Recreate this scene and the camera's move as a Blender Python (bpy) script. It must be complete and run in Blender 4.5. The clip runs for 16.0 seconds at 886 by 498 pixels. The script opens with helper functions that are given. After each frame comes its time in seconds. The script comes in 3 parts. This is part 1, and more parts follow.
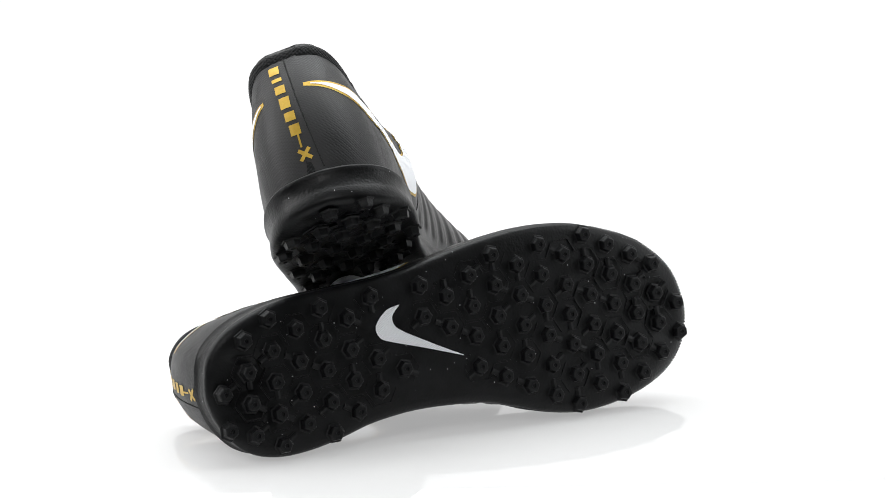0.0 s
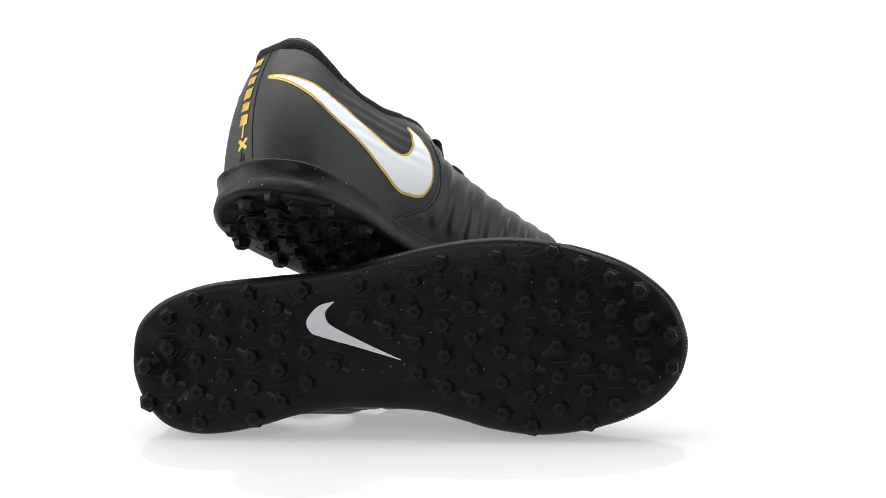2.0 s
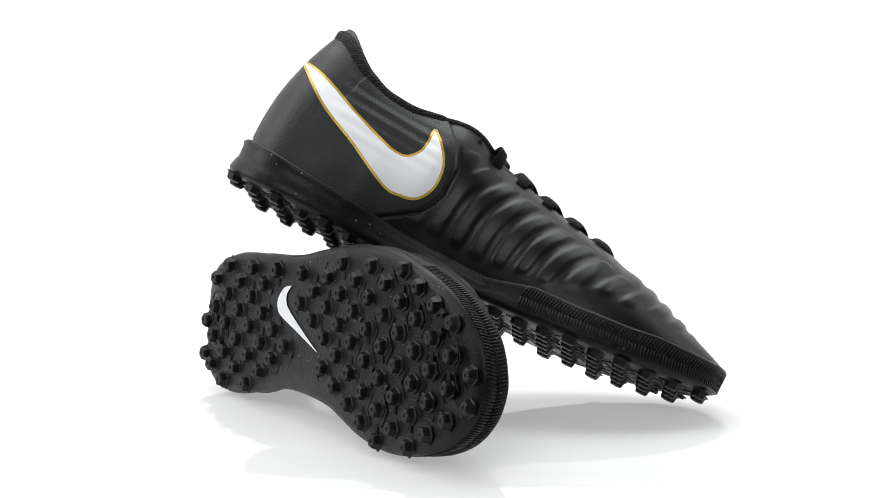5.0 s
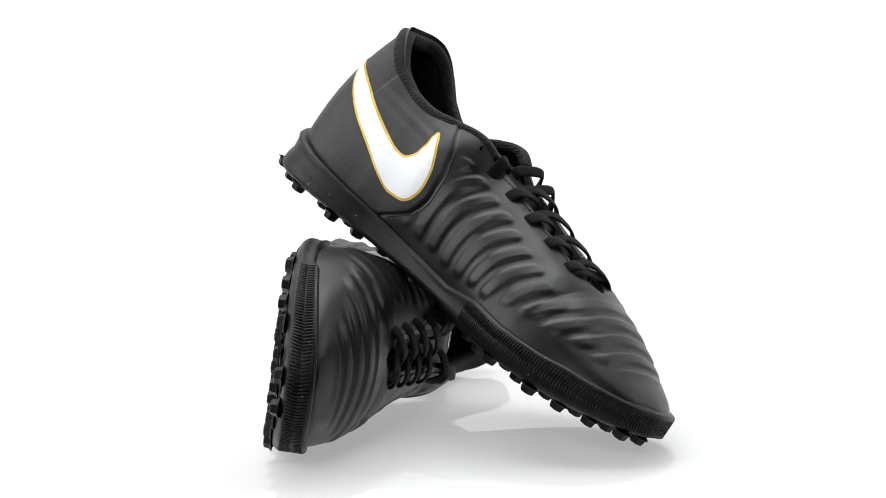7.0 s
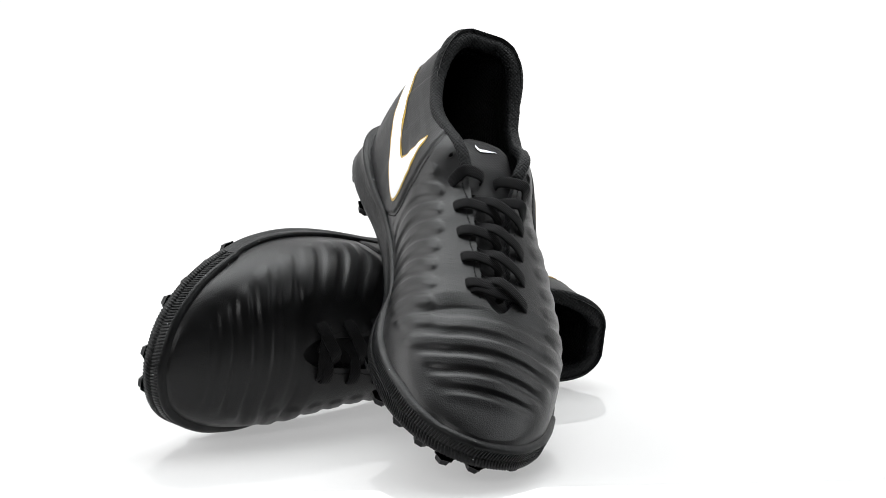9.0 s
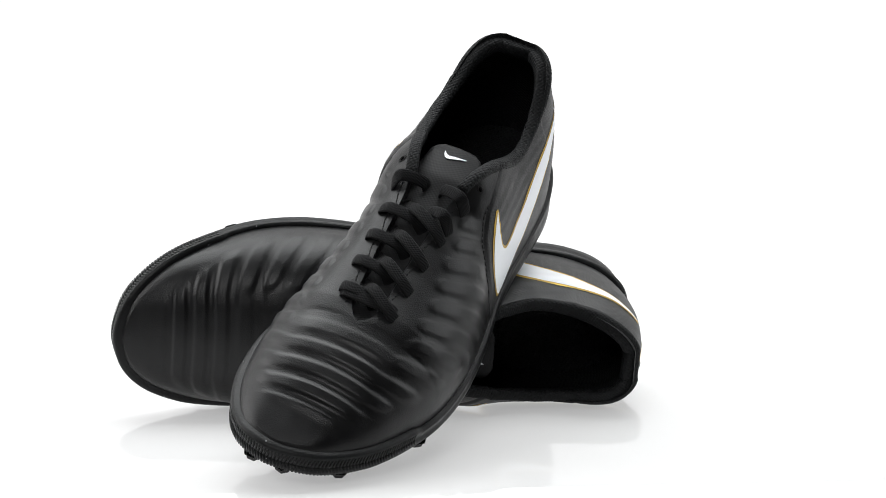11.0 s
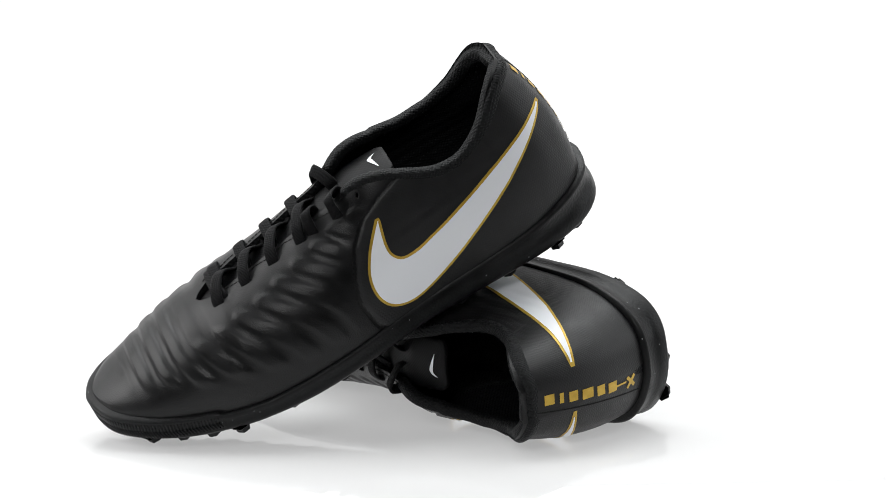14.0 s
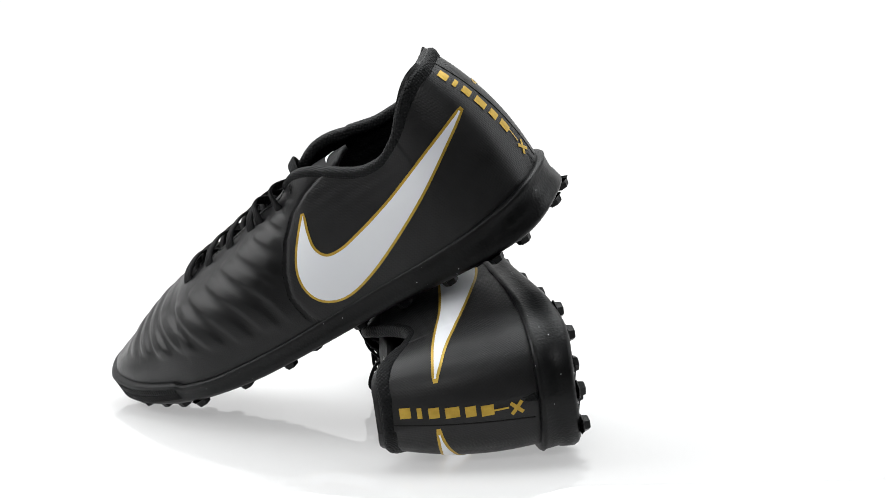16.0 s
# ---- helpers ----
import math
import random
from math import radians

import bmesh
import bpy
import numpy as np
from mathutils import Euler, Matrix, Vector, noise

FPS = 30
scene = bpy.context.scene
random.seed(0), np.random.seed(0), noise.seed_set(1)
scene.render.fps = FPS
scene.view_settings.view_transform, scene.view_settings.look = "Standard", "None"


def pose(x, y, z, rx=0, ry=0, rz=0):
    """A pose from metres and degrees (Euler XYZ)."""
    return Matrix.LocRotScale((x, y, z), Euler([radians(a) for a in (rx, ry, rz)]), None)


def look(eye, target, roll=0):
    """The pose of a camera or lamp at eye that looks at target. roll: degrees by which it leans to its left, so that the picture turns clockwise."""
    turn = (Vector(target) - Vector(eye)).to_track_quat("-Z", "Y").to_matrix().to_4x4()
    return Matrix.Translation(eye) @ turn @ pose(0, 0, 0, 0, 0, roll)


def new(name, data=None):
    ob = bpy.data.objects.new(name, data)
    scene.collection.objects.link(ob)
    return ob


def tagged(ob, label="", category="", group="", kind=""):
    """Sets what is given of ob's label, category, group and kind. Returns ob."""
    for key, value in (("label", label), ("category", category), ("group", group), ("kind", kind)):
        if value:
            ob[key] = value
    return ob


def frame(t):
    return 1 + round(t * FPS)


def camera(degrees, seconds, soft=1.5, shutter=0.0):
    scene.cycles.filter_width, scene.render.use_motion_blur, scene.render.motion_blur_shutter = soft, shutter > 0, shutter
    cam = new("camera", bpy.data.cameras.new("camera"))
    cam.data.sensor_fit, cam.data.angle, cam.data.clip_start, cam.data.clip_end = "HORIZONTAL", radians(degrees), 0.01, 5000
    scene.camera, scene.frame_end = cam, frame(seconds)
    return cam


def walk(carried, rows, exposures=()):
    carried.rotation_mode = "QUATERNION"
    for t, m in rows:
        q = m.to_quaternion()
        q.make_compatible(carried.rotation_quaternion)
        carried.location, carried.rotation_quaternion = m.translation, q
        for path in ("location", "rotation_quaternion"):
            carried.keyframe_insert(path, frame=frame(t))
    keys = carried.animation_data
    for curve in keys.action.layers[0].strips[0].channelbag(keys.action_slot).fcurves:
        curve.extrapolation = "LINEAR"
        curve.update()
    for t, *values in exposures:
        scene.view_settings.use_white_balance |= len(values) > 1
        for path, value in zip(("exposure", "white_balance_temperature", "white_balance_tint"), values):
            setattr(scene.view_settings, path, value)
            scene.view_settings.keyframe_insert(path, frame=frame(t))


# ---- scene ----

import functools
from mathutils.bvhtree import BVHTree

MM = 0.001

# ---- camera: stands still before the turning pair ----
cam = camera(17.94, 16.0, 0.8)
EYE = Vector((0.0212, -1.45, 0.3390))
PITCH, ROLL = -9.88, -1.10
cam_pose = look(EYE, EYE + Vector((0, math.cos(radians(PITCH)), math.sin(radians(PITCH)))), ROLL)
walk(cam, [(0.0, cam_pose), (16.0, cam_pose)])

# ---- light: a white product light tent, open towards the camera ----
world = bpy.data.worlds.new("studio_air")
scene.world = world
world.use_nodes = True
world.node_tree.nodes["Background"].inputs[0].default_value = (1.0, 1.0, 1.0, 1)
world.node_tree.nodes["Background"].inputs[1].default_value = 0.01


def area_lamp(name, eye, target, sx, sy, watts, colour=(1, 1, 1)):
    d = bpy.data.lights.new(name, "AREA")
    d.shape, d.size, d.size_y, d.energy, d.color = "RECTANGLE", sx, sy, watts, colour
    ob = new(name, d)
    ob.matrix_world = look(eye, target)
    return ob


area_lamp("top_softbox", (0.0, 0.30, 1.15), (0, 0.12, 0), 1.5, 0.9, 21, (0.97, 0.995, 1))
area_lamp("side_softbox", (-1.05, 0.0, 0.65), (0, 0, 0.12), 0.9, 0.8, 9.5)
# Added fill from the camera's side, to brighten the white figures.
area_lamp("front_fill", (-0.35, -1.75, 1.15), (0, 0, 0.1), 0.8, 0.6, 10.5)
area_lamp("side_softbox", (1.1, 0.0, 0.55), (0, 0, 0.12), 0.7, 0.8, 4.5, (0.97, 0.99, 1))


# ---- materials ----
def material(name, base, rough, metal=0.0, spec=0.5):
    m = bpy.data.materials.new(name)
    m.use_nodes = True
    b = m.node_tree.nodes["Principled BSDF"]
    b.inputs["Base Color"].default_value = (*base, 1)
    b.inputs["Roughness"].default_value = rough
    b.inputs["Metallic"].default_value = metal
    b.inputs["Specular IOR Level"].default_value = spec
    return m, m.node_tree, b


def link(t, a, b):
    t.links.new(a, b)


def node(t, kind, **vals):
    n = t.nodes.new(kind)
    for k, v in vals.items():
        n.inputs[k].default_value = v
    return n


def coords(t):
    return t.nodes.new("ShaderNodeTexCoord").outputs["Object"]


def add_bump(t, b, height, strength, dist, before=None):
    n = node(t, "ShaderNodeBump", Strength=strength, Distance=dist)
    link(t, height, n.inputs["Height"])
    if before is not None:
        link(t, before.outputs[0], n.inputs["Normal"])
    link(t, n.outputs[0], b.inputs["Normal"])
    return n


def vary(t, b, c1, c2, scale, r1, r2, detail=4.0):
    """Uneven colour and gloss over one noise."""
    nz = node(t, "ShaderNodeTexNoise", Scale=scale, Detail=detail, Roughness=0.6)
    link(t, coords(t), nz.inputs["Vector"])
    ramp = t.nodes.new("ShaderNodeValToRGB")
    ramp.color_ramp.elements[0].color, ramp.color_ramp.elements[1].color = (*c1, 1), (*c2, 1)
    ramp.color_ramp.elements[0].position, ramp.color_ramp.elements[1].position = 0.35, 0.65
    link(t, nz.outputs[0], ramp.inputs[0])
    link(t, ramp.outputs[0], b.inputs["Base Color"])
    mr = node(t, "ShaderNodeMapRange")
    mr.inputs["From Min"].default_value, mr.inputs["From Max"].default_value = 0.3, 0.7
    mr.inputs["To Min"].default_value, mr.inputs["To Max"].default_value = r1, r2
    link(t, nz.outputs[0], mr.inputs["Value"])
    link(t, mr.outputs[0], b.inputs["Roughness"])


def leather():
    m, t, b = material("black_leather", (0.004, 0.004, 0.0045), 0.42, 0.0, 0.32)
    vary(t, b, (0.003, 0.003, 0.0033), (0.0055, 0.0055, 0.006), 60, 0.30, 0.41)
    v = node(t, "ShaderNodeTexVoronoi", Scale=1700)
    v.feature = "SMOOTH_F1"
    link(t, coords(t), v.inputs["Vector"])
    n1 = add_bump(t, b, v.outputs["Distance"], 0.42, 0.00025)
    nz = node(t, "ShaderNodeTexNoise", Scale=420, Detail=4)
    link(t, coords(t), nz.inputs["Vector"])
    add_bump(t, b, nz.outputs[0], 0.12, 0.0005, n1)
    return m


def weave(name, base, rough, pitch, depth, strength=0.6, sheen=0.0, spec=0.22):
    """A fine woven or meshed cloth: a lattice of raised dots."""
    m, t, b = material(name, base, rough)
    b.inputs["Sheen Weight"].default_value = sheen
    b.inputs["Specular IOR Level"].default_value = spec
    vary(t, b, tuple(c * 0.8 for c in base), tuple(c * 1.25 for c in base), 120, rough - 0.06, rough + 0.06)
    out = None
    for direction in ((1, 0.6, 0.5), (-0.45, 0.6, 1)):
        mp = t.nodes.new("ShaderNodeMapping")
        mp.inputs["Scale"].default_value = tuple(math.pi / pitch * 2 * c / 1.25 for c in direction)
        link(t, coords(t), mp.inputs["Vector"])
        dot = t.nodes.new("ShaderNodeVectorMath")
        dot.operation = "DOT_PRODUCT"
        dot.inputs[1].default_value = (1, 1, 1)
        link(t, mp.outputs[0], dot.inputs[0])
        sn = t.nodes.new("ShaderNodeMath")
        sn.operation = "SINE"
        link(t, dot.outputs["Value"], sn.inputs[0])
        if out is None:
            out = sn.outputs[0]
        else:
            mul = t.nodes.new("ShaderNodeMath")
            mul.operation = "ADD"
            link(t, out, mul.inputs[0]), link(t, sn.outputs[0], mul.inputs[1])
            out = mul.outputs[0]
    add_bump(t, b, out, strength, depth)
    return m


def mesh_cloth(name, base, rough, pitch, depth, strength, spec):
    """A knitted mesh: nearly regular rows of small holes."""
    m, t, b = material(name, base, rough, 0.0, spec)
    vary(t, b, tuple(c * 0.8 for c in base), tuple(c * 1.25 for c in base), 120, rough - 0.06, rough + 0.06)
    v = node(t, "ShaderNodeTexVoronoi", Scale=1 / pitch, Randomness=0.22)
    v.feature = "SMOOTH_F1"
    mp = t.nodes.new("ShaderNodeMapping")
    mp.inputs["Rotation"].default_value = (0.5, 0.35, 0.6)
    link(t, coords(t), mp.inputs["Vector"]), link(t, mp.outputs[0], v.inputs["Vector"])
    add_bump(t, b, v.outputs["Distance"], strength, depth)
    return m


def dust(t, b, amount):
    """Sparse pale specks of dust over the base colour."""
    v = node(t, "ShaderNodeTexVoronoi", Scale=420)
    link(t, coords(t), v.inputs["Vector"])
    near = t.nodes.new("ShaderNodeMath")
    near.operation = "LESS_THAN"
    near.inputs[1].default_value = 0.13
    link(t, v.outputs["Distance"], near.inputs[0])
    sep = t.nodes.new("ShaderNodeSeparateColor")
    link(t, v.outputs["Color"], sep.inputs[0])
    few = t.nodes.new("ShaderNodeMath")
    few.operation = "LESS_THAN"
    few.inputs[1].default_value = amount
    link(t, sep.outputs[0], few.inputs[0])
    both = t.nodes.new("ShaderNodeMath")
    both.operation = "MULTIPLY"
    link(t, near.outputs[0], both.inputs[0]), link(t, few.outputs[0], both.inputs[1])
    mix = t.nodes.new("ShaderNodeMix")
    mix.data_type = "RGBA"
    old = b.inputs["Base Color"].links[0].from_socket
    link(t, both.outputs[0], mix.inputs[0]), link(t, old, mix.inputs[6])
    mix.inputs[7].default_value = (0.35, 0.36, 0.37, 1)
    link(t, mix.outputs[2], b.inputs["Base Color"])


def rubber():
    m, t, b = material("black_rubber", (0.0045, 0.0048, 0.005), 0.46, 0.0, 0.22)
    vary(t, b, (0.0035, 0.0038, 0.004), (0.006, 0.0064, 0.007), 90, 0.34, 0.50)
    dust(t, b, 0.06)
    v = node(t, "ShaderNodeTexVoronoi", Scale=850)
    v.feature = "SMOOTH_F1"
    link(t, coords(t), v.inputs["Vector"])
    n1 = add_bump(t, b, v.outputs["Distance"], 0.4, 0.00035)
    nz = node(t, "ShaderNodeTexNoise", Scale=60, Detail=5)
    link(t, coords(t), nz.inputs["Vector"])
    add_bump(t, b, nz.outputs[0], 0.15, 0.001, n1)
    return m


def film_white():
    m, t, b = material("white_film", (0.88, 0.90, 0.93), 0.38)
    nz = node(t, "ShaderNodeTexNoise", Scale=500, Detail=2)
    link(t, coords(t), nz.inputs["Vector"])
    add_bump(t, b, nz.outputs[0], 0.12, 0.0003)
    return m


def film_ribbed():
    m, t, b = material("ribbed_white_film", (0.84, 0.86, 0.89), 0.4)
    w = node(t, "ShaderNodeTexWave", Scale=420, Distortion=0.0)
    mp = t.nodes.new("ShaderNodeMapping")
    mp.inputs["Rotation"].default_value = (0, 0, 0.9)
    link(t, coords(t), mp.inputs["Vector"]), link(t, mp.outputs[0], w.inputs["Vector"])
    add_bump(t, b, w.outputs["Fac"], 0.6, 0.0004)
    return m


def film_gold():
    m, t, b = material("gold_film", (0.52, 0.33, 0.035), 0.4, 0.35)
    vary(t, b, (0.46, 0.29, 0.03), (0.58, 0.38, 0.05), 200, 0.34, 0.46)
    return m


LEATHER, RUBBER, WHITE, GOLD, WHITE_RIBBED = leather(), rubber(), film_white(), film_gold(), film_ribbed()
CLOTH = mesh_cloth("heel_cloth", (0.004, 0.004, 0.0045), 0.48, 0.0011, 0.0006, 0.4, 0.42)
LINING = mesh_cloth("mesh_lining", (0.004, 0.0045, 0.005), 0.62, 0.0014, 0.0016, 0.7, 0.2)
LACE = weave("lace_cloth", (0.004, 0.004, 0.0045), 0.7, 0.0008, 0.0001, 0.5, 0.03, 0.10)
TONGUE = weave("tongue_cloth", (0.004, 0.004, 0.0045), 0.55, 0.0011, 0.00008, 0.2, 0.0, 0.2)
THREAD = weave("thread", (0.008, 0.008, 0.008), 0.7, 0.0006, 0.0001, 0.5)


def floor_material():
    m, t, b = material("glowing_acrylic", (0.45, 0.45, 0.45), 0.05, 0.0, 0.8)
    # Added glow keeps the white bright and lifts the shade under the shoes.
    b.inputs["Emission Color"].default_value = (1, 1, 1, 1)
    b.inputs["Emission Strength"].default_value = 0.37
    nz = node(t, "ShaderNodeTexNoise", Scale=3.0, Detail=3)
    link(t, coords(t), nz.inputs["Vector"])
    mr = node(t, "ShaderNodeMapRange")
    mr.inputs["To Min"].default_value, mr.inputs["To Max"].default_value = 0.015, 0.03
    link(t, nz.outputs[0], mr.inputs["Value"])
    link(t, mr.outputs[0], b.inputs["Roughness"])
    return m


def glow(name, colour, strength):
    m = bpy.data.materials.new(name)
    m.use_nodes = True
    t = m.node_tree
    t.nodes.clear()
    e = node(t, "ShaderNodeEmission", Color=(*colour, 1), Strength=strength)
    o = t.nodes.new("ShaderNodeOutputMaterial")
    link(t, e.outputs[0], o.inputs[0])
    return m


# ---- mesh helpers ----
def finish(name, bm, mat, parent=None, label="", smooth=True):
    me = bpy.data.meshes.new(name)
    bm.to_mesh(me)
    bm.free()
    me.materials.append(mat)
    if smooth:
        me.polygons.foreach_set("use_smooth", [True] * len(me.polygons))
    ob = new(name, me)
    if parent is not None:
        ob.parent = parent
    if label:
        tagged(ob, label)
    return ob


part = finish


def grid_mesh(bm, pts, close_u=False, close_v=False, flip=False):
    """Quads over an array of points [u][v]. Returns the vertices."""
    vs = [[bm.verts.new(p) for p in row] for row in pts]
    nu, nv = len(vs), len(vs[0])
    for i in range(nu if close_u else nu - 1):
        for j in range(nv if close_v else nv - 1):
            q = [vs[i][j], vs[(i + 1) % nu][j], vs[(i + 1) % nu][(j + 1) % nv], vs[i][(j + 1) % nv]]
            try:
                bm.faces.new(q[::-1] if flip else q)
            except ValueError:
                pass
    return vs


def rounded_curve(ctrl, n, closed=True):
    """n points, evenly spaced, on a smooth curve through the control points."""
    c = np.array(ctrl, float)
    m = len(c)
    out = []
    for i in range(m if closed else m - 1):
        if closed:
            p0, p1, p2, p3 = c[i - 1], c[i], c[(i + 1) % m], c[(i + 2) % m]
        else:
            p0, p1, p2, p3 = c[max(i - 1, 0)], c[i], c[i + 1], c[min(i + 2, m - 1)]
        for k in range(24):
            s = k / 24
            out.append(0.5 * ((2 * p1) + (p2 - p0) * s + (2 * p0 - 5 * p1 + 4 * p2 - p3) * s * s
                              + (3 * p1 - p0 - 3 * p2 + p3) * s ** 3))
    out.append(c[0] if closed else c[-1])
    out = np.array(out)
    d = np.r_[0, np.cumsum(np.linalg.norm(np.diff(out, axis=0), axis=1))]
    s = np.linspace(0, d[-1], n + 1)[:-1] if closed else np.linspace(0, d[-1], n)
    return np.stack([np.interp(s, d, out[:, k]) for k in range(out.shape[1])], 1)


def tube(bm, path, rx, rz, ups, sides=8, close=False, swell=None):
    """A rounded band along a path: half widths rx (across) and rz (along ups)."""
    path = np.asarray(path, float)
    n = len(path)
    rows = []
    for i in range(n):
        a = path[(i - 1) % n] if close else path[max(i - 1, 0)]
        b = path[(i + 1) % n] if close else path[min(i + 1, n - 1)]
        d = b - a
        d = d / (np.linalg.norm(d) + 1e-9)
        u = np.asarray(ups[i], float)
        u = u - d * (u @ d)
        u = u / (np.linalg.norm(u) + 1e-9)
        s = np.cross(d, u)
        row = []
        for k in range(sides):
            an = 2 * math.pi * (k + 0.5) / sides
            ca, sa = math.cos(an), math.sin(an)
            ca, sa = math.copysign(abs(ca) ** 0.6, ca), math.copysign(abs(sa) ** 0.6, sa)
            row.append(path[i] + (s * ca * rx + u * sa * rz) * (1 if swell is None else swell[i]))
        rows.append(row)
    vs = grid_mesh(bm, rows, close_u=close, close_v=True)
    if not close:
        bm.faces.new(vs[0]), bm.faces.new(vs[-1][::-1])


# ---- the form of the shoe, in millimetres: x to the toe, y to the inner side, z up from the stud tips ----
SOLE_OUTLINE = [(0.5, 4), (3.5, -11), (12, -20.7), (24.5, -27.6), (44, -33), (72, -35.6), (93, -36.6), (113, -39), (131, -42.8),
                (149, -46.4), (165, -48.8), (182, -50.2), (200, -49.8), (218, -46.8), (246, -37.4), (263, -27.4), (276.5, -13.5),
                (282.5, 4), (281.6, 16), (276, 28), (264.5, 38), (247, 45.3), (226, 49.4), (205, 50), (184, 46.2), (166, 40.4),
                (150, 35.8), (128, 33.4), (107, 32.8), (85, 35), (66, 39.5), (47, 42), (30, 41.4), (16, 36.2), (6.5, 25.7), (1.5, 14)]
NA, NV = 720, 84
SOLE_Z = 4.6


def lerp(x, xs, ys):
    return np.interp(x, xs, ys)


def smooth_lerp(x, xs, ys):
    """Piecewise curve with soft corners."""
    w = 5.0
    return sum(np.interp(np.asarray(x) + d, xs, ys) * k for d, k in ((-w, 1), (-w / 2, 2), (0, 3), (w / 2, 2), (w, 1))) / 9


def soft_step(a, b, x):
    k = np.clip((x - a) / (b - a), 0, 1)
    return k * k * (3 - 2 * k)


def bite_z(x):
    """Height of the line where the upper meets the sole."""
    return smooth_lerp(x, [0, 12, 35, 65, 105, 150, 200, 230, 255, 285], [25, 23, 20, 17.5, 15, 13.5, 13.5, 16, 20.5, 27])


def spring_z(x):
    """Rise of the sole at the toe and the heel's edge, and its greater thickness towards the heel."""
    x = np.asarray(x, float)
    return np.clip((x - 205) / 78, 0, 1.2) ** 2 * 8 + np.clip((18 - x) / 16, 0, 2) ** 2 * 3.0 - 2.9 * soft_step(238, 165, x)


def rand_rise(x, y):
    """How far the toe guard laps up over the upper: more on the inner side."""
    return 2.6 + 3.4 * np.clip((np.asarray(y) - 8) / 25, 0, 1) * np.clip((275 - np.asarray(x)) / 30, 0, 1)


def centre_y(x):
    return smooth_lerp(x, [0, 60, 120, 170, 207, 240, 285], [5, 4, 4, 3, 1, 3, 7])


def top_x(bx):
    return lerp(bx, [-2, 20, 62, 120, 206, 250, 283], [20, 33, 65, 118, 207, 245, 263])


def top_w(x):
    back = 23.5 * np.sqrt(np.clip(1 - ((46 - np.minimum(x, 46)) / 26.2) ** 2, 0, 1))
    front = smooth_lerp(x, [46, 66, 90, 106, 118, 130, 160, 190, 200], [24, 25, 22.5, 19.5, 15.0, 11.5, 9.5, 8, 7.5])
    end = np.sqrt(np.clip((209 - x) / 9, 0, 1))
    return np.where(x < 46, back, front * end)


def top_z(x):
    return smooth_lerp(x, [18, 26, 34, 44, 58, 75, 91, 104, 113, 122, 143, 166, 191, 207, 220, 235, 252, 264],
                       [102, 102, 94, 84, 76.5, 74, 76, 78, 78, 75, 70, 64, 58.5, 55.5, 52.5, 47.5, 40.5, 34.5])


def base_loop():
    o = rounded_curve(SOLE_OUTLINE, NA)
    return o


def loop_normals(o):
    d = np.roll(o, -1, 0) - np.roll(o, 1, 0)
    n = np.stack([d[:, 1], -d[:, 0]], 1)
    n /= np.linalg.norm(n, axis=1)[:, None]
    c = o.mean(0)
    if ((o - c) * n).sum() < 0:
        n = -n
    return n


def ribs(P, side, v):
    """Embossed flat-topped ridges with rounded ends, on the forefoot and along the flanks."""
    x, y, z = P[..., 0], P[..., 1], P[..., 2]
    yr = y - centre_y(x)
    drop = top_z(x) - z
    below = np.maximum(drop - 4.5, 0)
    over = soft_step(204, 232, x)
    lean = np.where(yr < 0, lerp(x, [150, 178, 200, 215, 235, 250], [30, 26, 21, 17, 11, 8]) * np.tanh(below / 26),
                    lerp(x, [180, 230, 260], [17, 12, 9]) * np.tanh(below / 20))
    ph = (x + 0.2 * np.clip(x - 225, 0, 60) + lean) / 12.4 - 0.12
    k = np.floor(ph)
    u = np.abs(ph - k - 0.5) * 2
    uneven = np.sin(k * 12.9898) * 0.5 + np.sin(k * 4.1) * 0.5
    ridge = 1 - soft_step(0.34, 0.86, u)
    seam = np.where(yr < 0, panel_edge(z), panel_edge_inner(z))
    head = drop - np.where(yr < 0, 3.2, 6.5) - 0.8 * uneven - 2.4 * u ** 2
    head = soft_step(0, 2.6, head) * (1 - over) + over
    foot = z - bite_z(x) - lerp(x, [150, 178, 200, 215, 235, 258], [5, 8, 12, 14, 14.5, 11]) - 1.5 * uneven - 2.4 * u ** 2
    mask = head * soft_step(0, np.where(yr < 0, 6.0, 5.0), foot) * np.clip((x - seam - 4) / 8, 0, 1) * soft_step(266, 252, x)
    quarter = np.where(yr < 0, 0.12, 0.24) * np.clip((x - 32) / 20, 0, 1) * np.clip((seam - 3 - x) / 10, 0, 1) * np.clip((v - 0.35) / 0.15, 0, 1) * np.clip((0.92 - v) / 0.1, 0, 1)
    fine = np.sin((z + 0.08 * x) / 6.5 * 2 * math.pi)
    return ridge * mask * (0.86 - 0.18 * (1 - over) * (yr < 0) + 0.30 * over * soft_step(22, 4, yr) + 0.10 * uneven) + (fine * np.abs(fine) * 0.5 + fine * 0.5) * quarter


def panel_edge(z):
    """x of the seam where the heel panel ends, at a height."""
    return lerp(z, [10, 19, 32, 44, 57, 67, 73, 77], [130, 133.5, 136, 133, 126, 116, 105, 92])


def panel_edge_inner(z):
    return lerp(z, [10, 19, 28.6, 36, 42, 57, 69, 78, 84], [76, 89, 104, 109, 111, 110.5, 105, 96, 87])


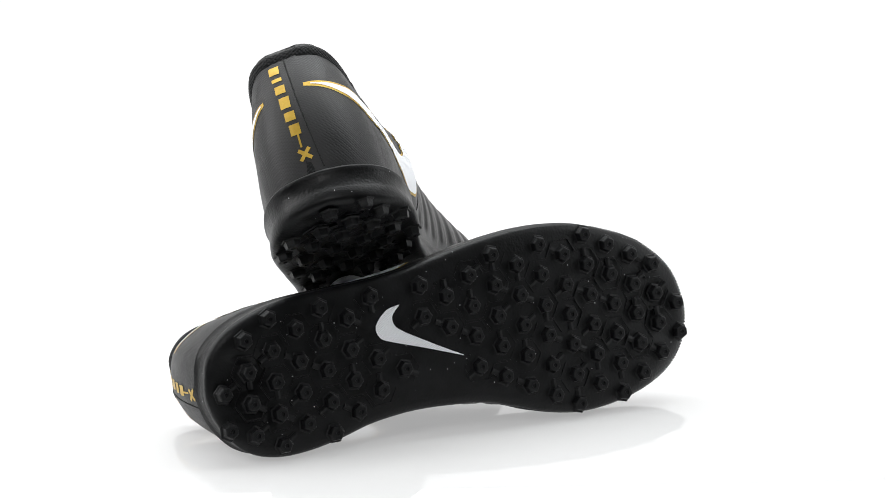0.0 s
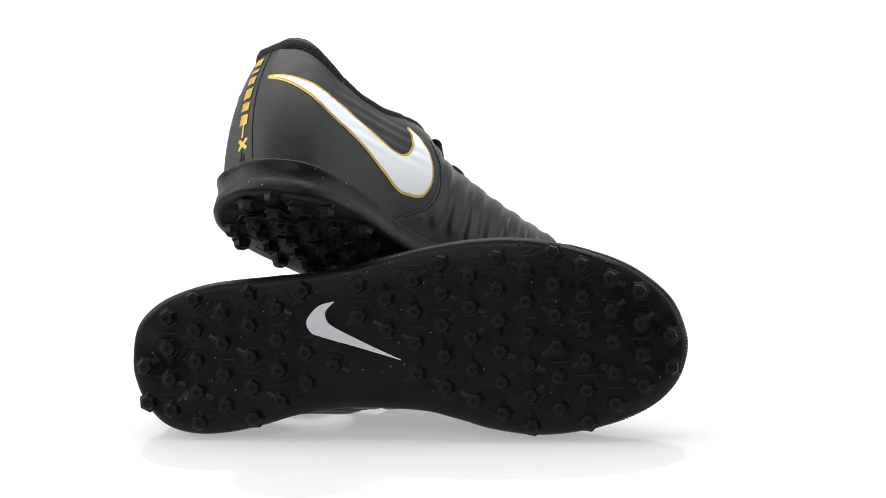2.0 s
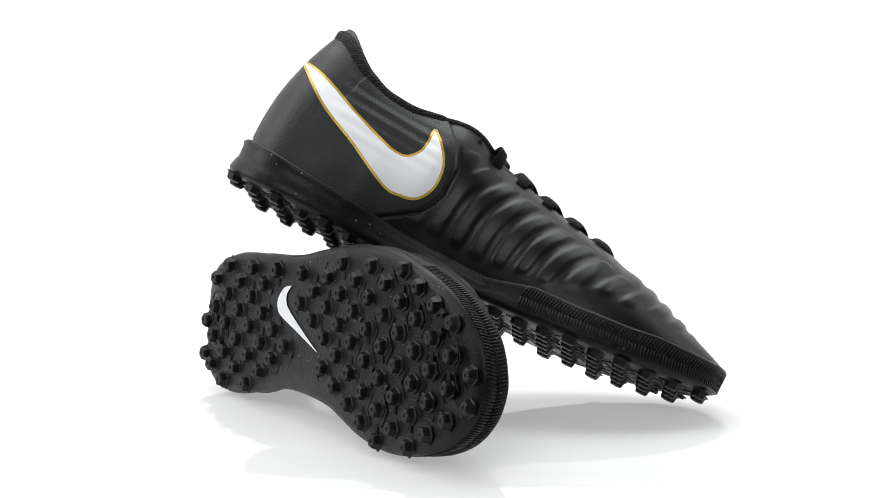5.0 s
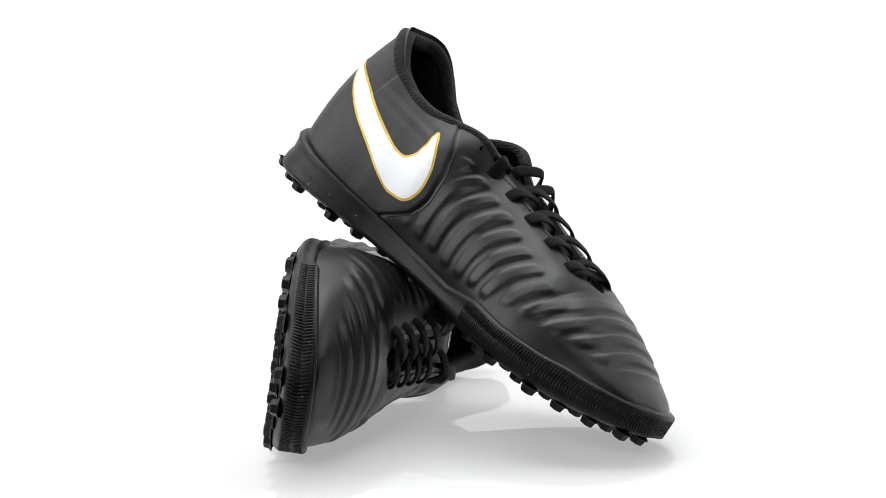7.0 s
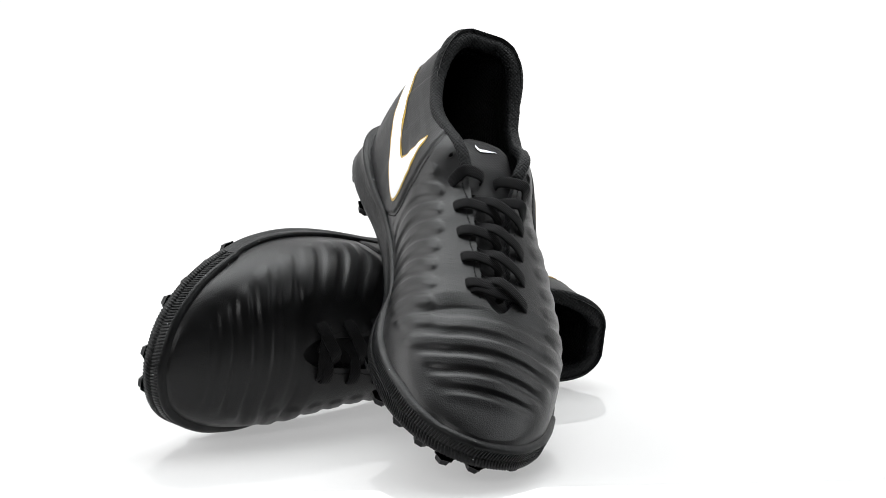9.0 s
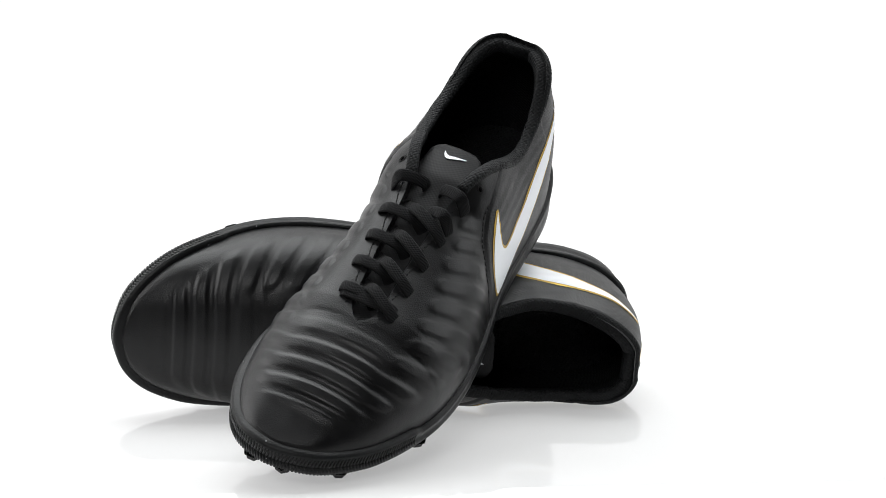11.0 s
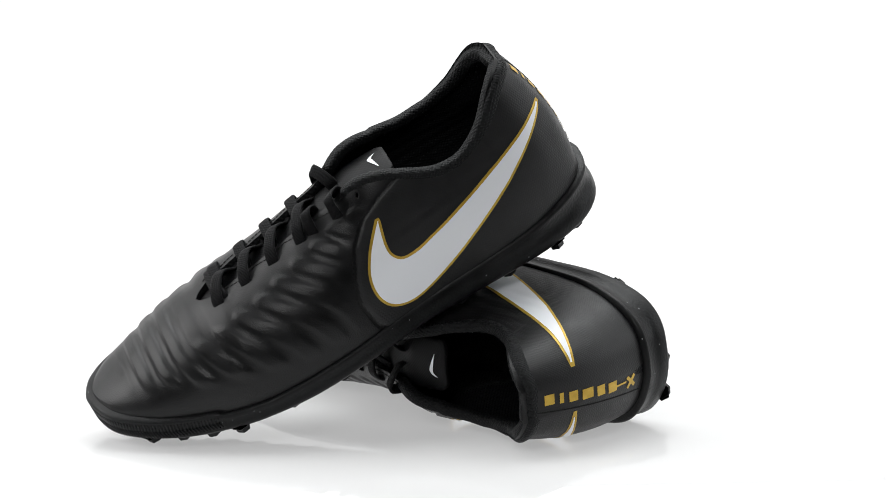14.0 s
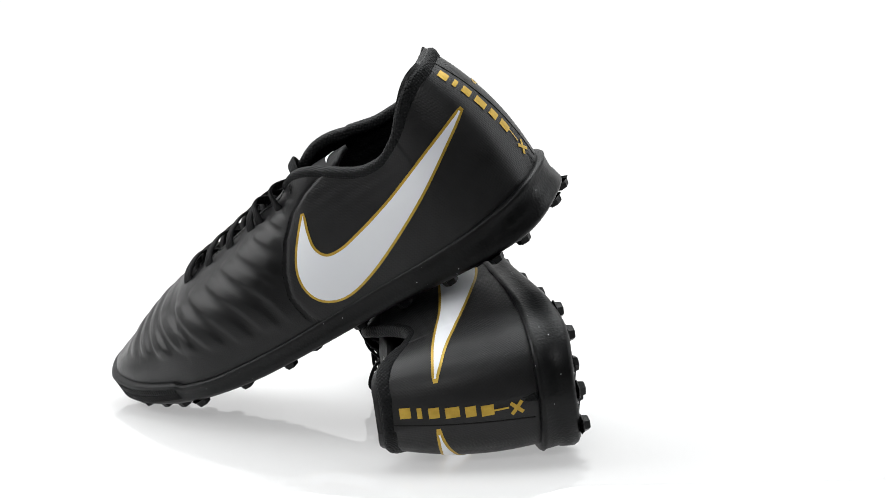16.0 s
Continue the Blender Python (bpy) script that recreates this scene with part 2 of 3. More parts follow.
@functools.lru_cache(None)
def upper_points():
    """The upper's outer face as [around][up][xyz], with the side of each column."""
    o = base_loop()
    nrm = loop_normals(o)
    side = np.where(np.arange(NA) < NA * 0.5, -1.0, 1.0)
    toe = int(np.argmax(o[:, 0]))
    side = np.where(np.arange(NA) <= toe, -1.0, 1.0)
    bx = o[:, 0]
    inset = lerp(bx, [0, 25, 60, 150, 285], [2.6, 2.2, 2.0, 2.0, 3.0])
    inset = inset + np.where(side > 0, lerp(bx, [8, 28, 60, 92], [0.3, 2.2, 2.2, 0]), 0)
    B = o - nrm * inset[:, None]
    zb = bite_z(B[:, 0]) - 1.0
    tx = top_x(bx)
    lean = np.where(side < 0, smooth_lerp(tx, [34, 45, 58, 70, 82, 92, 100, 110, 117, 126], [0, -3.2, -5.6, -4.6, -1.0, 3.0, 5.0, 5.2, 3.0, 0]),
                    smooth_lerp(tx, [34, 50, 70, 90, 100, 110, 117, 126], [0, 2.2, 2.4, 3.6, 4.6, 4.2, 2.6, 0]))
    T = np.stack([tx, centre_y(tx) + side * top_w(tx), top_z(tx) + lean], 1)
    v = np.linspace(0, 1, NV)
    k = lerp(tx, [20, 60, 105, 150, 200], [0.0, 0.12, 0.45, 0.8, 1.0])[:, None]
    e = np.where(side < 0, lerp(tx, [20, 28, 40, 70, 120], [2.5, 1.9, 1.5, 1.45, 1.5]), lerp(tx, [20, 28, 40, 70, 100, 130, 150], [2.5, 1.9, 1.8, 2.3, 2.7, 2.2, 1.6]))[:, None]
    full_turn = np.radians(lerp(bx, [225, 282], [90, 62]))[:, None]
    ph = v[None] * full_turn
    h = (1 - k) * v[None] ** e + k * (1 - np.cos(ph) ** 0.95) / (1 - np.cos(full_turn) ** 0.95)
    zf = (1 - k) * v[None] + k * (np.sin(ph) / np.sin(full_turn)) ** 0.95
    P = np.zeros((NA, NV, 3))
    P[..., 0] = B[:, 0, None] * (1 - h) + T[:, 0, None] * h
    P[..., 1] = B[:, 1, None] * (1 - h) + T[:, 1, None] * h
    P[..., 2] = zb[:, None] * (1 - zf) + T[:, 2, None] * zf
    # a little fullness low on the walls
    full = np.sin(np.pi * np.clip(v, 0, 1))[None] * lerp(tx, [20, 45, 90, 150, 262], [0.8, 1.6, 1.0, 1.6, 1.0])[:, None]
    full = full + (np.sin(np.pi * v ** 1.4)[None] * 2.6 * lerp(tx, [45, 70, 105, 135], [0, 1, 1, 0])[:, None]) * (side > 0)[:, None]
    full = full + np.sin(np.pi * v ** 0.85)[None] * (5.5 * lerp(bx, [66, 98, 150, 188], [0, 1, 1, 0]) * (side > 0))[:, None]
    P[..., 0] += nrm[:, 0, None] * full
    P[..., 1] += nrm[:, 1, None] * full
    # round the crown of the toe, where both sides meet
    yr = P[..., 1] - centre_y(P[..., 0])
    near = (P[..., 0] > 204) & (np.abs(yr) < 30) & (v[None] > 0.35)
    Q = P[near]
    new_z = Q[:, 2].copy()
    for n, (px, py, pz) in enumerate(Q):
        dx, dy = Q[:, 0] - px, Q[:, 1] - py
        close = (dx * dx + dy * dy) < 225
        dx, dy = dx[close], dy[close]
        w = np.exp(-(dx * dx + dy * dy) / 50)
        A = np.stack([np.ones_like(dx), dx, dy], 1)
        AtA = (A * w[:, None]).T @ A + np.eye(3) * 1e-6
        new_z[n] = np.linalg.solve(AtA, A.T @ (w * Q[close, 2]))[0]
    keep = np.clip((18 - np.abs(yr[near])) / 9, 0, 1) * np.clip((Q[:, 0] - 209) / 10, 0, 1)
    P[..., 2][near] = Q[:, 2] * (1 - keep) + new_z * keep
    du = np.roll(P, -1, 0) - np.roll(P, 1, 0)
    dv = np.gradient(P, axis=1)
    N = np.cross(du, dv)
    N /= np.linalg.norm(N, axis=2)[..., None] + 1e-9
    for _ in range(3):
        N = N + np.roll(N, 1, 0) + np.roll(N, -1, 0) + np.concatenate([N[:, :1], N[:, :-1]], 1) + np.concatenate([N[:, 1:], N[:, -1:]], 1)
        N /= np.linalg.norm(N, axis=2)[..., None] + 1e-9
    edge = np.where(side[:, None] < 0, panel_edge(P[..., 2]), panel_edge_inner(P[..., 2]))
    raise_ = np.clip((edge - P[..., 0]) / 1.6, 0, 1) * 0.7
    groove = -0.5 * np.exp(-((edge - P[..., 0] + 0.9) / 1.1) ** 2)
    emboss = ribs(P, side, v[None])
    S = P + N * (emboss + 0.7)[..., None]
    P = P + N * (emboss + raise_ + groove)[..., None]
    return P, N, T, side, edge, S


STUD = []


def stud_mesh():
    """One six-sided rubber stud, its tip down, with a pad at its root and a dimple in its tip."""
    if not STUD:
        bm = bmesh.new()
        rows = [[(r * math.cos(k * math.pi / 3) * MM, r * math.sin(k * math.pi / 3) * MM, z * MM) for k in range(6)]
                for r, z in ((5.6, 0.2), (5.3, -0.25), (4.5, -0.6), (4.3, -1.1), (3.85, -3.2), (3.6, -3.7), (3.0, -4.0), (1.3, -4.05), (0.9, -3.5))]
        vs = grid_mesh(bm, rows, close_v=True)
        bm.faces.new(vs[-1])
        bmesh.ops.recalc_face_normals(bm, faces=bm.faces)
        me = bpy.data.meshes.new("stud")
        bm.to_mesh(me)
        bm.free()
        me.materials.append(RUBBER)
        STUD.append(me)
    return STUD[0]


def shoe(mirror):
    """A whole shoe with its parts under one empty. mirror: 1 for the right foot, -1 for the left."""
    flip = mirror < 0
    sc = np.array([1, mirror, 1]) * MM
    root = new("shoe")
    P, N, T, side, edge, S = upper_points()

    # the upper: vamp and heel panel, cut at the panel's seam
    quads_v, quads_h = [], []
    for i in range(NA):
        i2 = (i + 1) % NA
        for j in range(NV - 1):
            q = (i * NV + j, i2 * NV + j, i2 * NV + j + 1, i * NV + j + 1)
            c = P[i, j]
            (quads_h if c[0] < edge[i, j] and c[0] < 137 else quads_v).append(q[::-1] if flip else q)
    flat = (P * sc).reshape(-1, 3)
    for name, quads, mat, label in (("vamp", quads_v, LEATHER, "soft black ribbed leather forefoot"),
                                    ("heel_panel", quads_h, CLOTH, "black textured heel panel")):
        used = sorted({k for q in quads for k in q})
        idx = {k: n for n, k in enumerate(used)}
        bm = bmesh.new()
        vs = [bm.verts.new(flat[k]) for k in used]
        for q in quads:
            bm.faces.new([vs[idx[k]] for k in q])
        bmesh.ops.remove_doubles(bm, verts=bm.verts, dist=0.00005)
        part(name, bm, mat, root, label)

    cells = [((i * NV + j), ((i + 1) % NA) * NV + j, ((i + 1) % NA) * NV + j + 1, i * NV + j + 1) for i in range(NA) for j in range(NV - 1)]
    surf = BVHTree.FromPolygons([Vector(p) for p in P.reshape(-1, 3)], cells)
    even = BVHTree.FromPolygons([Vector(p) for p in S.reshape(-1, 3)], cells)

    # inner face of the upper
    C = np.stack([np.broadcast_to(P[..., 0], P.shape[:2]), centre_y(P[..., 0]), np.minimum(P[..., 2] * 0.6, 40)], -1)
    way = C - P
    ln = np.linalg.norm(way, axis=2)[..., None] + 1e-9
    pad = (soft_step(0.5, 0.8, np.linspace(0, 1, NV))[None] * soft_step(75, 35, T[:, 0])[:, None])[..., None]
    inner = P + way / ln * np.minimum(4.5 + 4.0 * pad, ln * 0.8)
    rim = np.concatenate([P[:, -1:], (P[:, -1:] * 0.5 + inner[:, -1:] * 0.5) + [0, 0, 0.3], inner[:, ::-1]], 1)
    bm = bmesh.new()
    grid_mesh(bm, rim[:, ::1] * sc, close_u=True, flip=flip)
    part("lining", bm, LINING, root, "black mesh lining")
    bm = bmesh.new()
    ring = inner[:, 0] * [1, 1, 0] + [0, 0, 1] * (bite_z(inner[:, 0, 0]) + 3)[:, None]
    f = bm.faces.new([bm.verts.new(p * sc) for p in ring[::4]])
    bmesh.ops.triangulate(bm, faces=[f])
    part("insole", bm, LINING, root, "black insole", False)

    # padded collar round the opening
    cols = [i for i in range(NA) if T[i, 0] < 121]
    start = max(range(len(cols)), key=lambda k: (cols[k] - cols[k - 1]) % NA)
    cols = cols[start:] + cols[:start]
    path = [P[i, -1] * 0.58 + inner[i, -1] * 0.42 + [0, 0, -0.4 - 2.2 * float(soft_step(60, 25, P[i, -1, 0]))] for i in cols]
    bm = bmesh.new()
    path = path[::3]
    tube(bm, np.array(path) * sc, 3.2 * MM, 2.9 * MM, [(0, 0, 1)] * len(path), 14, swell=[1 + 0.42 * float(soft_step(60, 25, q[0])) for q in path])
    part("collar", bm, LINING, root, "padded black mesh collar edge")

    # sole
    o = base_loop()
    nr = loop_normals(o)
    bx = o[:, 0]
    zb, sp = bite_z(bx), spring_z(bx)
    heel = np.clip((70 - bx) / 60, 0, 1)
    fore = np.where(side < 0, np.clip((bx - 222) / 5, 0, 1), np.clip((bx - 150) / 26, 0, 1))
    zb = zb + rand_rise(bx, o[:, 1]) * fore
    z0 = SOLE_Z + sp
    tip = soft_step(228, 278, bx)
    rings = [(-18, z0 - 0.2), (-4.0 + 1.0 * heel - 5.5 * tip, z0), (-1.6 + 1.6 * heel - 3.6 * tip, z0 + 0.5 + 0.4 * tip), (-0.3 + 1.9 * heel - 1.8 * tip, z0 + 1.8 + 0.6 * tip), (0.3 + 1.8 * heel - 0.5 * tip, z0 + 3.2 + 0.6 * tip),
             (0.1 + 1.0 * heel, z0 + 0.42 * (zb - z0)), (-0.4 + 0.7 * heel, z0 + 0.50 * (zb - z0)), (-0.3 + 1.1 * heel + 0.5 * fore, zb - 3.0),
             (0.1 + 1.5 * heel + 0.6 * fore, zb - 1.6), (-0.4 + 1.2 * heel + 0.3 * fore, zb - 0.5), (-1.8 + 0.6 * heel, zb + 0.1), (-8 + 0 * heel, zb - 0.4)]
    pts = np.stack([np.concatenate([o + nr * np.broadcast_to(np.asarray(off, float), (NA,))[:, None], np.asarray(z, float)[:, None]], 1) for off, z in rings], 1)
    pts = pts[::2]
    bm = bmesh.new()
    vs = grid_mesh(bm, pts * sc, close_u=True, flip=flip)
    cap = [r[0] for r in vs]
    f = bm.faces.new(cap[::-1] if not flip else cap)
    bmesh.ops.triangulate(bm, faces=[f])
    outsole = part("outsole", bm, RUBBER, root, "black moulded rubber sole")

    def on_side(x, z, sd, lift, face=None):
        """A point of the flank at x and z, lifted off the surface."""
        hit, n, _, _ = (face or surf).ray_cast(Vector((x, sd * 120, z)), Vector((0, -sd, 0)))
        if hit is None:
            hit, n, _, _ = surf.find_nearest(Vector((x, sd * 30, z)))
        n = n if n.y * sd > 0 else -n
        return hit + n * lift

    def on_top(x, y, lift):
        hit, n, _, _ = surf.ray_cast(Vector((x, y, 200)), Vector((0, 0, -1)))
        if hit is None:
            return Vector((x, y, tongue_z(x, y) + lift)), Vector((0.3, 0, 1))
        n = n if n.z > 0 else -n
        return hit + n * lift, n

    def on_heel(y, z, lift):
        hit, n, _, _ = surf.ray_cast(Vector((-80, y, z)), Vector((1, 0, 0)))
        n = n if n.x < 0 else -n
        return hit + n * lift

    def band(name, outer, inner, place, mat, label, grow=0.0, lift=0.4, n=70, m=8, parent=None):
        """A flat applied figure between two edges, laid on a surface."""
        o2, i2 = rounded_curve(outer, n, False), rounded_curve(inner, n, False)
        if grow:
            ring = np.concatenate([o2, i2[::-1]])
            d = np.roll(ring, -2, 0) - np.roll(ring, 2, 0)
            nn = np.stack([d[:, 1], -d[:, 0]], 1)
            nn /= np.linalg.norm(nn, axis=1)[:, None] + 1e-9
            area = 0.5 * np.sum(ring[:, 0] * np.roll(ring[:, 1], -1) - np.roll(ring[:, 0], -1) * ring[:, 1])
            ring = ring + nn * grow * (1 if area > 0 else -1)
            o2, i2 = ring[:n], ring[n:][::-1]
        bm = bmesh.new()
        rows = [[Vector(np.array(place(*(o2[k] * (1 - j / m) + i2[k] * (j / m)), lift)) * sc) for j in range(m + 1)] for k in range(n)]
        grid_mesh(bm, rows)
        return part(name, bm, mat, parent or root, label)

    outer_fig = ([(11, 71.8), (19.5, 65), (47, 46.5), (80, 29), (100.5, 20.8), (113.5, 19), (123, 23.2), (127.5, 31.5), (127, 42), (121, 53), (111, 65)],
                 [(11.5, 73.3), (30.5, 66), (64.5, 52), (91, 43.8), (101, 41.8), (108.3, 42.5), (112.3, 47.5), (112.3, 54.5), (109.8, 65)])
    inner_fig = ([(9.5, 74), (31.5, 56.5), (56.5, 44), (80, 32), (90.5, 31), (99.5, 33.5), (104.8, 42.5), (104, 54.3), (98.5, 63.5), (91.5, 70.5)],
                 [(10, 75.3), (28.5, 69), (50, 59.4), (67.5, 53), (77, 50.3), (84.3, 50.6), (89.5, 55.6), (91, 62.3), (90.3, 70.3)])
    for sd, fig in ((-1, outer_fig), (1, inner_fig)):
        band("figure_edging", *fig, lambda x, z, l, sd=sd: on_side(x, z, sd, l, even), GOLD, "thin gold outline of the side figure", 0.8, 0.25, 110, 14)
        band("side_figure", *fig, lambda x, z, l, sd=sd: on_side(x, z, sd, l, even), WHITE, "curved white side figure", -0.55, 0.45, 110, 14)

    # gold marks down the heel, beside the back seam
    def heel_bar(y0, z0, w, h, turn=0.0):
        bm = bmesh.new()
        ca, sa = math.cos(turn), math.sin(turn)
        rows = []
        for a in np.linspace(-0.5, 0.5, 5):
            rows.append([Vector(np.array(on_heel(y0 + 6.8 + 1.8 * mirror - 0.105 * (z0 - 36) + (a * w * ca - b * h * sa) * mirror, z0 + a * w * sa + b * h * ca, 0.35)) * sc) for b in np.linspace(-0.5, 0.5, 5)])
        grid_mesh(bm, rows)
        part("heel_mark", bm, GOLD, root)

    for z0, h in ((89.0, 5.0), (82.6, 2.2), (76.0, 5.0), (67.4, 6.8), (58.8, 5.2), (50.6, 6.2)):
        heel_bar(0.0, z0, 5.4, h)
    heel_bar(0.0, 43.8, 0.9, 7.5)
    for turn in (0.75, -0.82):
        heel_bar(0.0, 36.0, 1.9, 8.2, turn)
    bm = bmesh.new()
    zs = np.linspace(27, 98, 60)
    tube(bm, np.array([on_heel(13.2 + 1.8 * mirror - 0.105 * (z - 36), z, 0.05) for z in zs]) * sc, 0.35 * MM, 0.3 * MM, [(-1, 0, 0.2)] * 60, 6)
    part("back_seam", bm, THREAD, root)

    # tongue
    def tongue_z(x, y):
        base = top_z(np.maximum(x, 112)) - 3.0 + np.clip(122 - x, 0, 60) * 0.07
        return float(base - ((y - centre_y(x)) / 17.0) ** 2 * 3.2)

    def tongue_w(x):
        return float(lerp(x, [90, 91, 94, 112, 207], [9, 12, 14, 15.5, 11]))

    bm = bmesh.new()
    xs = np.linspace(90, 208, 60)
    top = [[np.array((x, centre_y(x) + a * tongue_w(x), tongue_z(x, centre_y(x) + a * tongue_w(x)))) for a in np.linspace(-1, 1, 15)] for x in xs]
    rows = [[q * sc for q in r] + [(q - np.array((0, 0, 3.5))) * sc for q in r[::-1]] for r in top]
    vs = grid_mesh(bm, rows, close_v=True, flip=flip)
    bm.faces.new(vs[0]), bm.faces.new(vs[-1][::-1])
    bmesh.ops.recalc_face_normals(bm, faces=bm.faces)
    tongue = part("tongue", bm, TONGUE, root, "black padded tongue with a small white figure")

    def on_tongue(x, y, lift):
        return Vector((x, y, tongue_z(x, y) + lift))
    ty = float(centre_y(97))
    band("tongue_figure", [(95, ty + 6), (97.5, ty + 5.6), (100, ty + 3.5), (99.5, ty + 0.5), (96.5, ty - 6.5)],
         [(95.3, ty + 5.8), (97, ty + 4.4), (97.8, ty + 2.8), (97.4, ty + 0.5), (96.3, ty - 6.5)], on_tongue, WHITE, "small white figure", 0.0, 0.5, 30, 4, tongue)

    # laces through five pairs of eyelets
    rows_x = [127, 143, 160, 177, 194]

    def stay(x, sd, out, lift):
        y = float(centre_y(x) + sd * (top_w(np.array(x)) + out))
        return on_top(x, y, lift)

    def lace(points, name="lace"):
        pts = rounded_curve([np.array(q) for q, _ in points], 40, False)
        ups = rounded_curve([np.array(n) for _, n in points], 40, False)
        bm = bmesh.new()
        tube(bm, pts * sc, 3.2 * MM, 0.8 * MM, ups * np.array([1, mirror, 1]), 12)
        bmesh.ops.recalc_face_normals(bm, faces=bm.faces)
        part(name, bm, LACE, root)

    for k in range(1, 5):
        xa = rows_x[k]
        low = Vector((xa + 1.5, float(centre_y(xa)), float(top_z(xa)) + 0.6))
        lace([stay(xa, 1, 8.5, -0.9), stay(xa, 1, 7.0, 1.2), stay(xa + 0.5, 1, 1.5, 2.4), (low, Vector((0.3, 0, 1))), stay(xa + 3, -1, -3.5, -1.0), stay(xa + 3.5, -1, 0.5, -3.0)])
    for k in range(1, 5):
        xa, xb = rows_x[k] - 9, rows_x[k] + 6
        xm = (xa + xb) / 2
        mid = Vector((xm, float(centre_y(xm)), float(top_z(xm)) + 4.0))
        lace([stay(xa, 1, 0.5, -3.0), stay(xa + 1, 1, -2.5, 0.2), (mid, Vector((0.3, 0, 1))), stay(xb - 3, -1, 0.5, 3.6), stay(xb - 0.5, -1, 6.0, 1.3), stay(xb, -1, 8.5, -0.9)])
    xe = rows_x[-1]
    lace([stay(xe + 3, 1, 7, -0.8), stay(xe + 3, 1, 3.5, 1.5), (Vector((xe + 4, float(centre_y(xe)), float(top_z(xe)) + 1.2)), Vector((0.3, 0, 1))),
          stay(xe + 3, -1, 3.5, 1.5), stay(xe + 3, -1, 7, -0.8)])
    for sd in (1, -1):
        for xa, rise in (((rows_x[0], 3.0), (rows_x[1] - 1, 3.5)) if sd < 0 else ((rows_x[0], 2.0),)):
            a, na = stay(xa, sd, 8.0, -0.6)
            b, nb = stay(xa - 1, sd, 5.0, 2.0 + rise * 0.4)
            c, nc = stay(xa - 3, sd, 0.5, 3.0 + rise)
            d = Vector((xa - 5, float(centre_y(xa)) + sd * 5, float(top_z(xa)) + 1.5))
            e = Vector((xa - 6, float(centre_y(xa)) + sd * 4, float(top_z(xa)) - 6))
            lace([(a, na), (b, nb), (c, nc), (d, Vector((0.3, -sd * 0.8, 0.6))), (e, Vector((0.3, -sd, 0.1)))], "lace_loop")
        # the free top eyelet
        q, n = stay(113.5, sd, 5.0, 0.12)
        bm = bmesh.new()
        side_v = Vector((0, 0, 1)).cross(n).normalized()
        up_v = n.cross(side_v)
        ringv = [[Vector(np.array(q + (side_v * math.cos(a) * 0.8 + up_v * math.sin(a) * 1.35) * r - n * dd) * sc) for a in np.linspace(0, 2 * math.pi, 17)[:-1]] for r, dd in ((2.0, 0.0), (1.5, -0.35), (1.1, 0.05), (0.9, 0.1))]
        vs = grid_mesh(bm, ringv, close_v=True)
        bm.faces.new(vs[-1])
        part("eyelet", bm, THREAD, root)

    # stitching
    def stitches(name, path, size=(1.9, 0.55), gap=2.7):
        path = rounded_curve(path, max(6, int(sum(np.linalg.norm(np.diff(np.array(path), axis=0), axis=1)) / gap)), False)
        bm = bmesh.new()
        for k in range(len(path) - 1):
            a, b = Vector(path[k]), Vector(path[k] * 0.3 + path[k + 1] * 0.7)
            tube(bm, np.array([a, (a + b) / 2, b]) * sc, size[1] * MM * 0.5, size[1] * MM * 0.5, [(0.1, 0.3, 1)] * 3, 5)
        part(name, bm, THREAD, root)

    for sd, fn in ((-1, panel_edge), (1, panel_edge_inner)):
        zs = np.linspace(19, 70, 40)
        stitches("stitching", [np.array(on_side(float(fn(z)) + 2.6, z, sd, 0.1)) for z in zs])
        xs = np.linspace(121, 203, 40)
        stitches("stitching", [np.array(stay(x, sd, 2.6 + 0.7 * math.sin(x / 18 * 2 * math.pi), 0.1)[0]) for x in xs], gap=2.3)

    # toe rand: two rows of slanted ribs
    bm = bmesh.new()
    step = np.r_[0, np.cumsum(np.linalg.norm(np.diff(o, axis=0), axis=1))]
    total = step[-1]
    for q in np.arange(0, total, 1.75):
        cx, cy = np.interp(q, step, o[:, 0]), np.interp(q, step, o[:, 1])
        sd = -1 if q < step[int(np.argmax(o[:, 0]))] else 1
        if cx < (226 if sd < 0 else 172):
            continue
        zt, zl = float(bite_z(cx)) + float(rand_rise(cx, cy)) - 1.9, float(spring_z(cx)) + SOLE_Z + 4.0
        zm = (zt + zl) / 2
        for lo, hi, slant in ((zl, zm - 0.25, 1.3), (zm + 0.25, zt, -1.3)):
            ends = []
            for zz, ds in ((lo, -slant / 2), (hi, slant / 2)):
                x, y = np.interp(q + ds, step, o[:, 0]), np.interp(q + ds, step, o[:, 1])
                kk = int(np.searchsorted(step, q)) % NA
                ends.append(np.array((x + nr[kk, 0] * 0.4, y + nr[kk, 1] * 0.4, zz)))
            tube(bm, np.array([ends[0], (ends[0] + ends[1]) / 2, ends[1]]) * sc, 0.5 * MM, 0.24 * MM, [(nr[kk, 0], nr[kk, 1] * mirror, 0)] * 3, 6)
    part("toe_rand", bm, RUBBER, outsole, "ribbed rubber toe guard")

    # white figure under the arch
    def under(x, y, lift):
        return Vector((x, y, SOLE_Z + float(spring_z(x)) - 0.2 - lift))
    band("sole_figure", [(106, -22), (98, -20), (91.5, -13), (93, -7), (99, -4), (116, 1.5), (139, 9.4)],
         [(106, -21.6), (101.5, -17), (102, -12), (106, -8.5), (113, -4.5), (127, 3), (139, 9)], under, WHITE_RIBBED, "white curved figure under the arch", 0.0, 0.5, 50, 5, outsole)

    # studs on a six-sided lattice
    me = stud_mesh()
    ring2 = [Vector((x, y, 0)) for x, y in o[::9]]
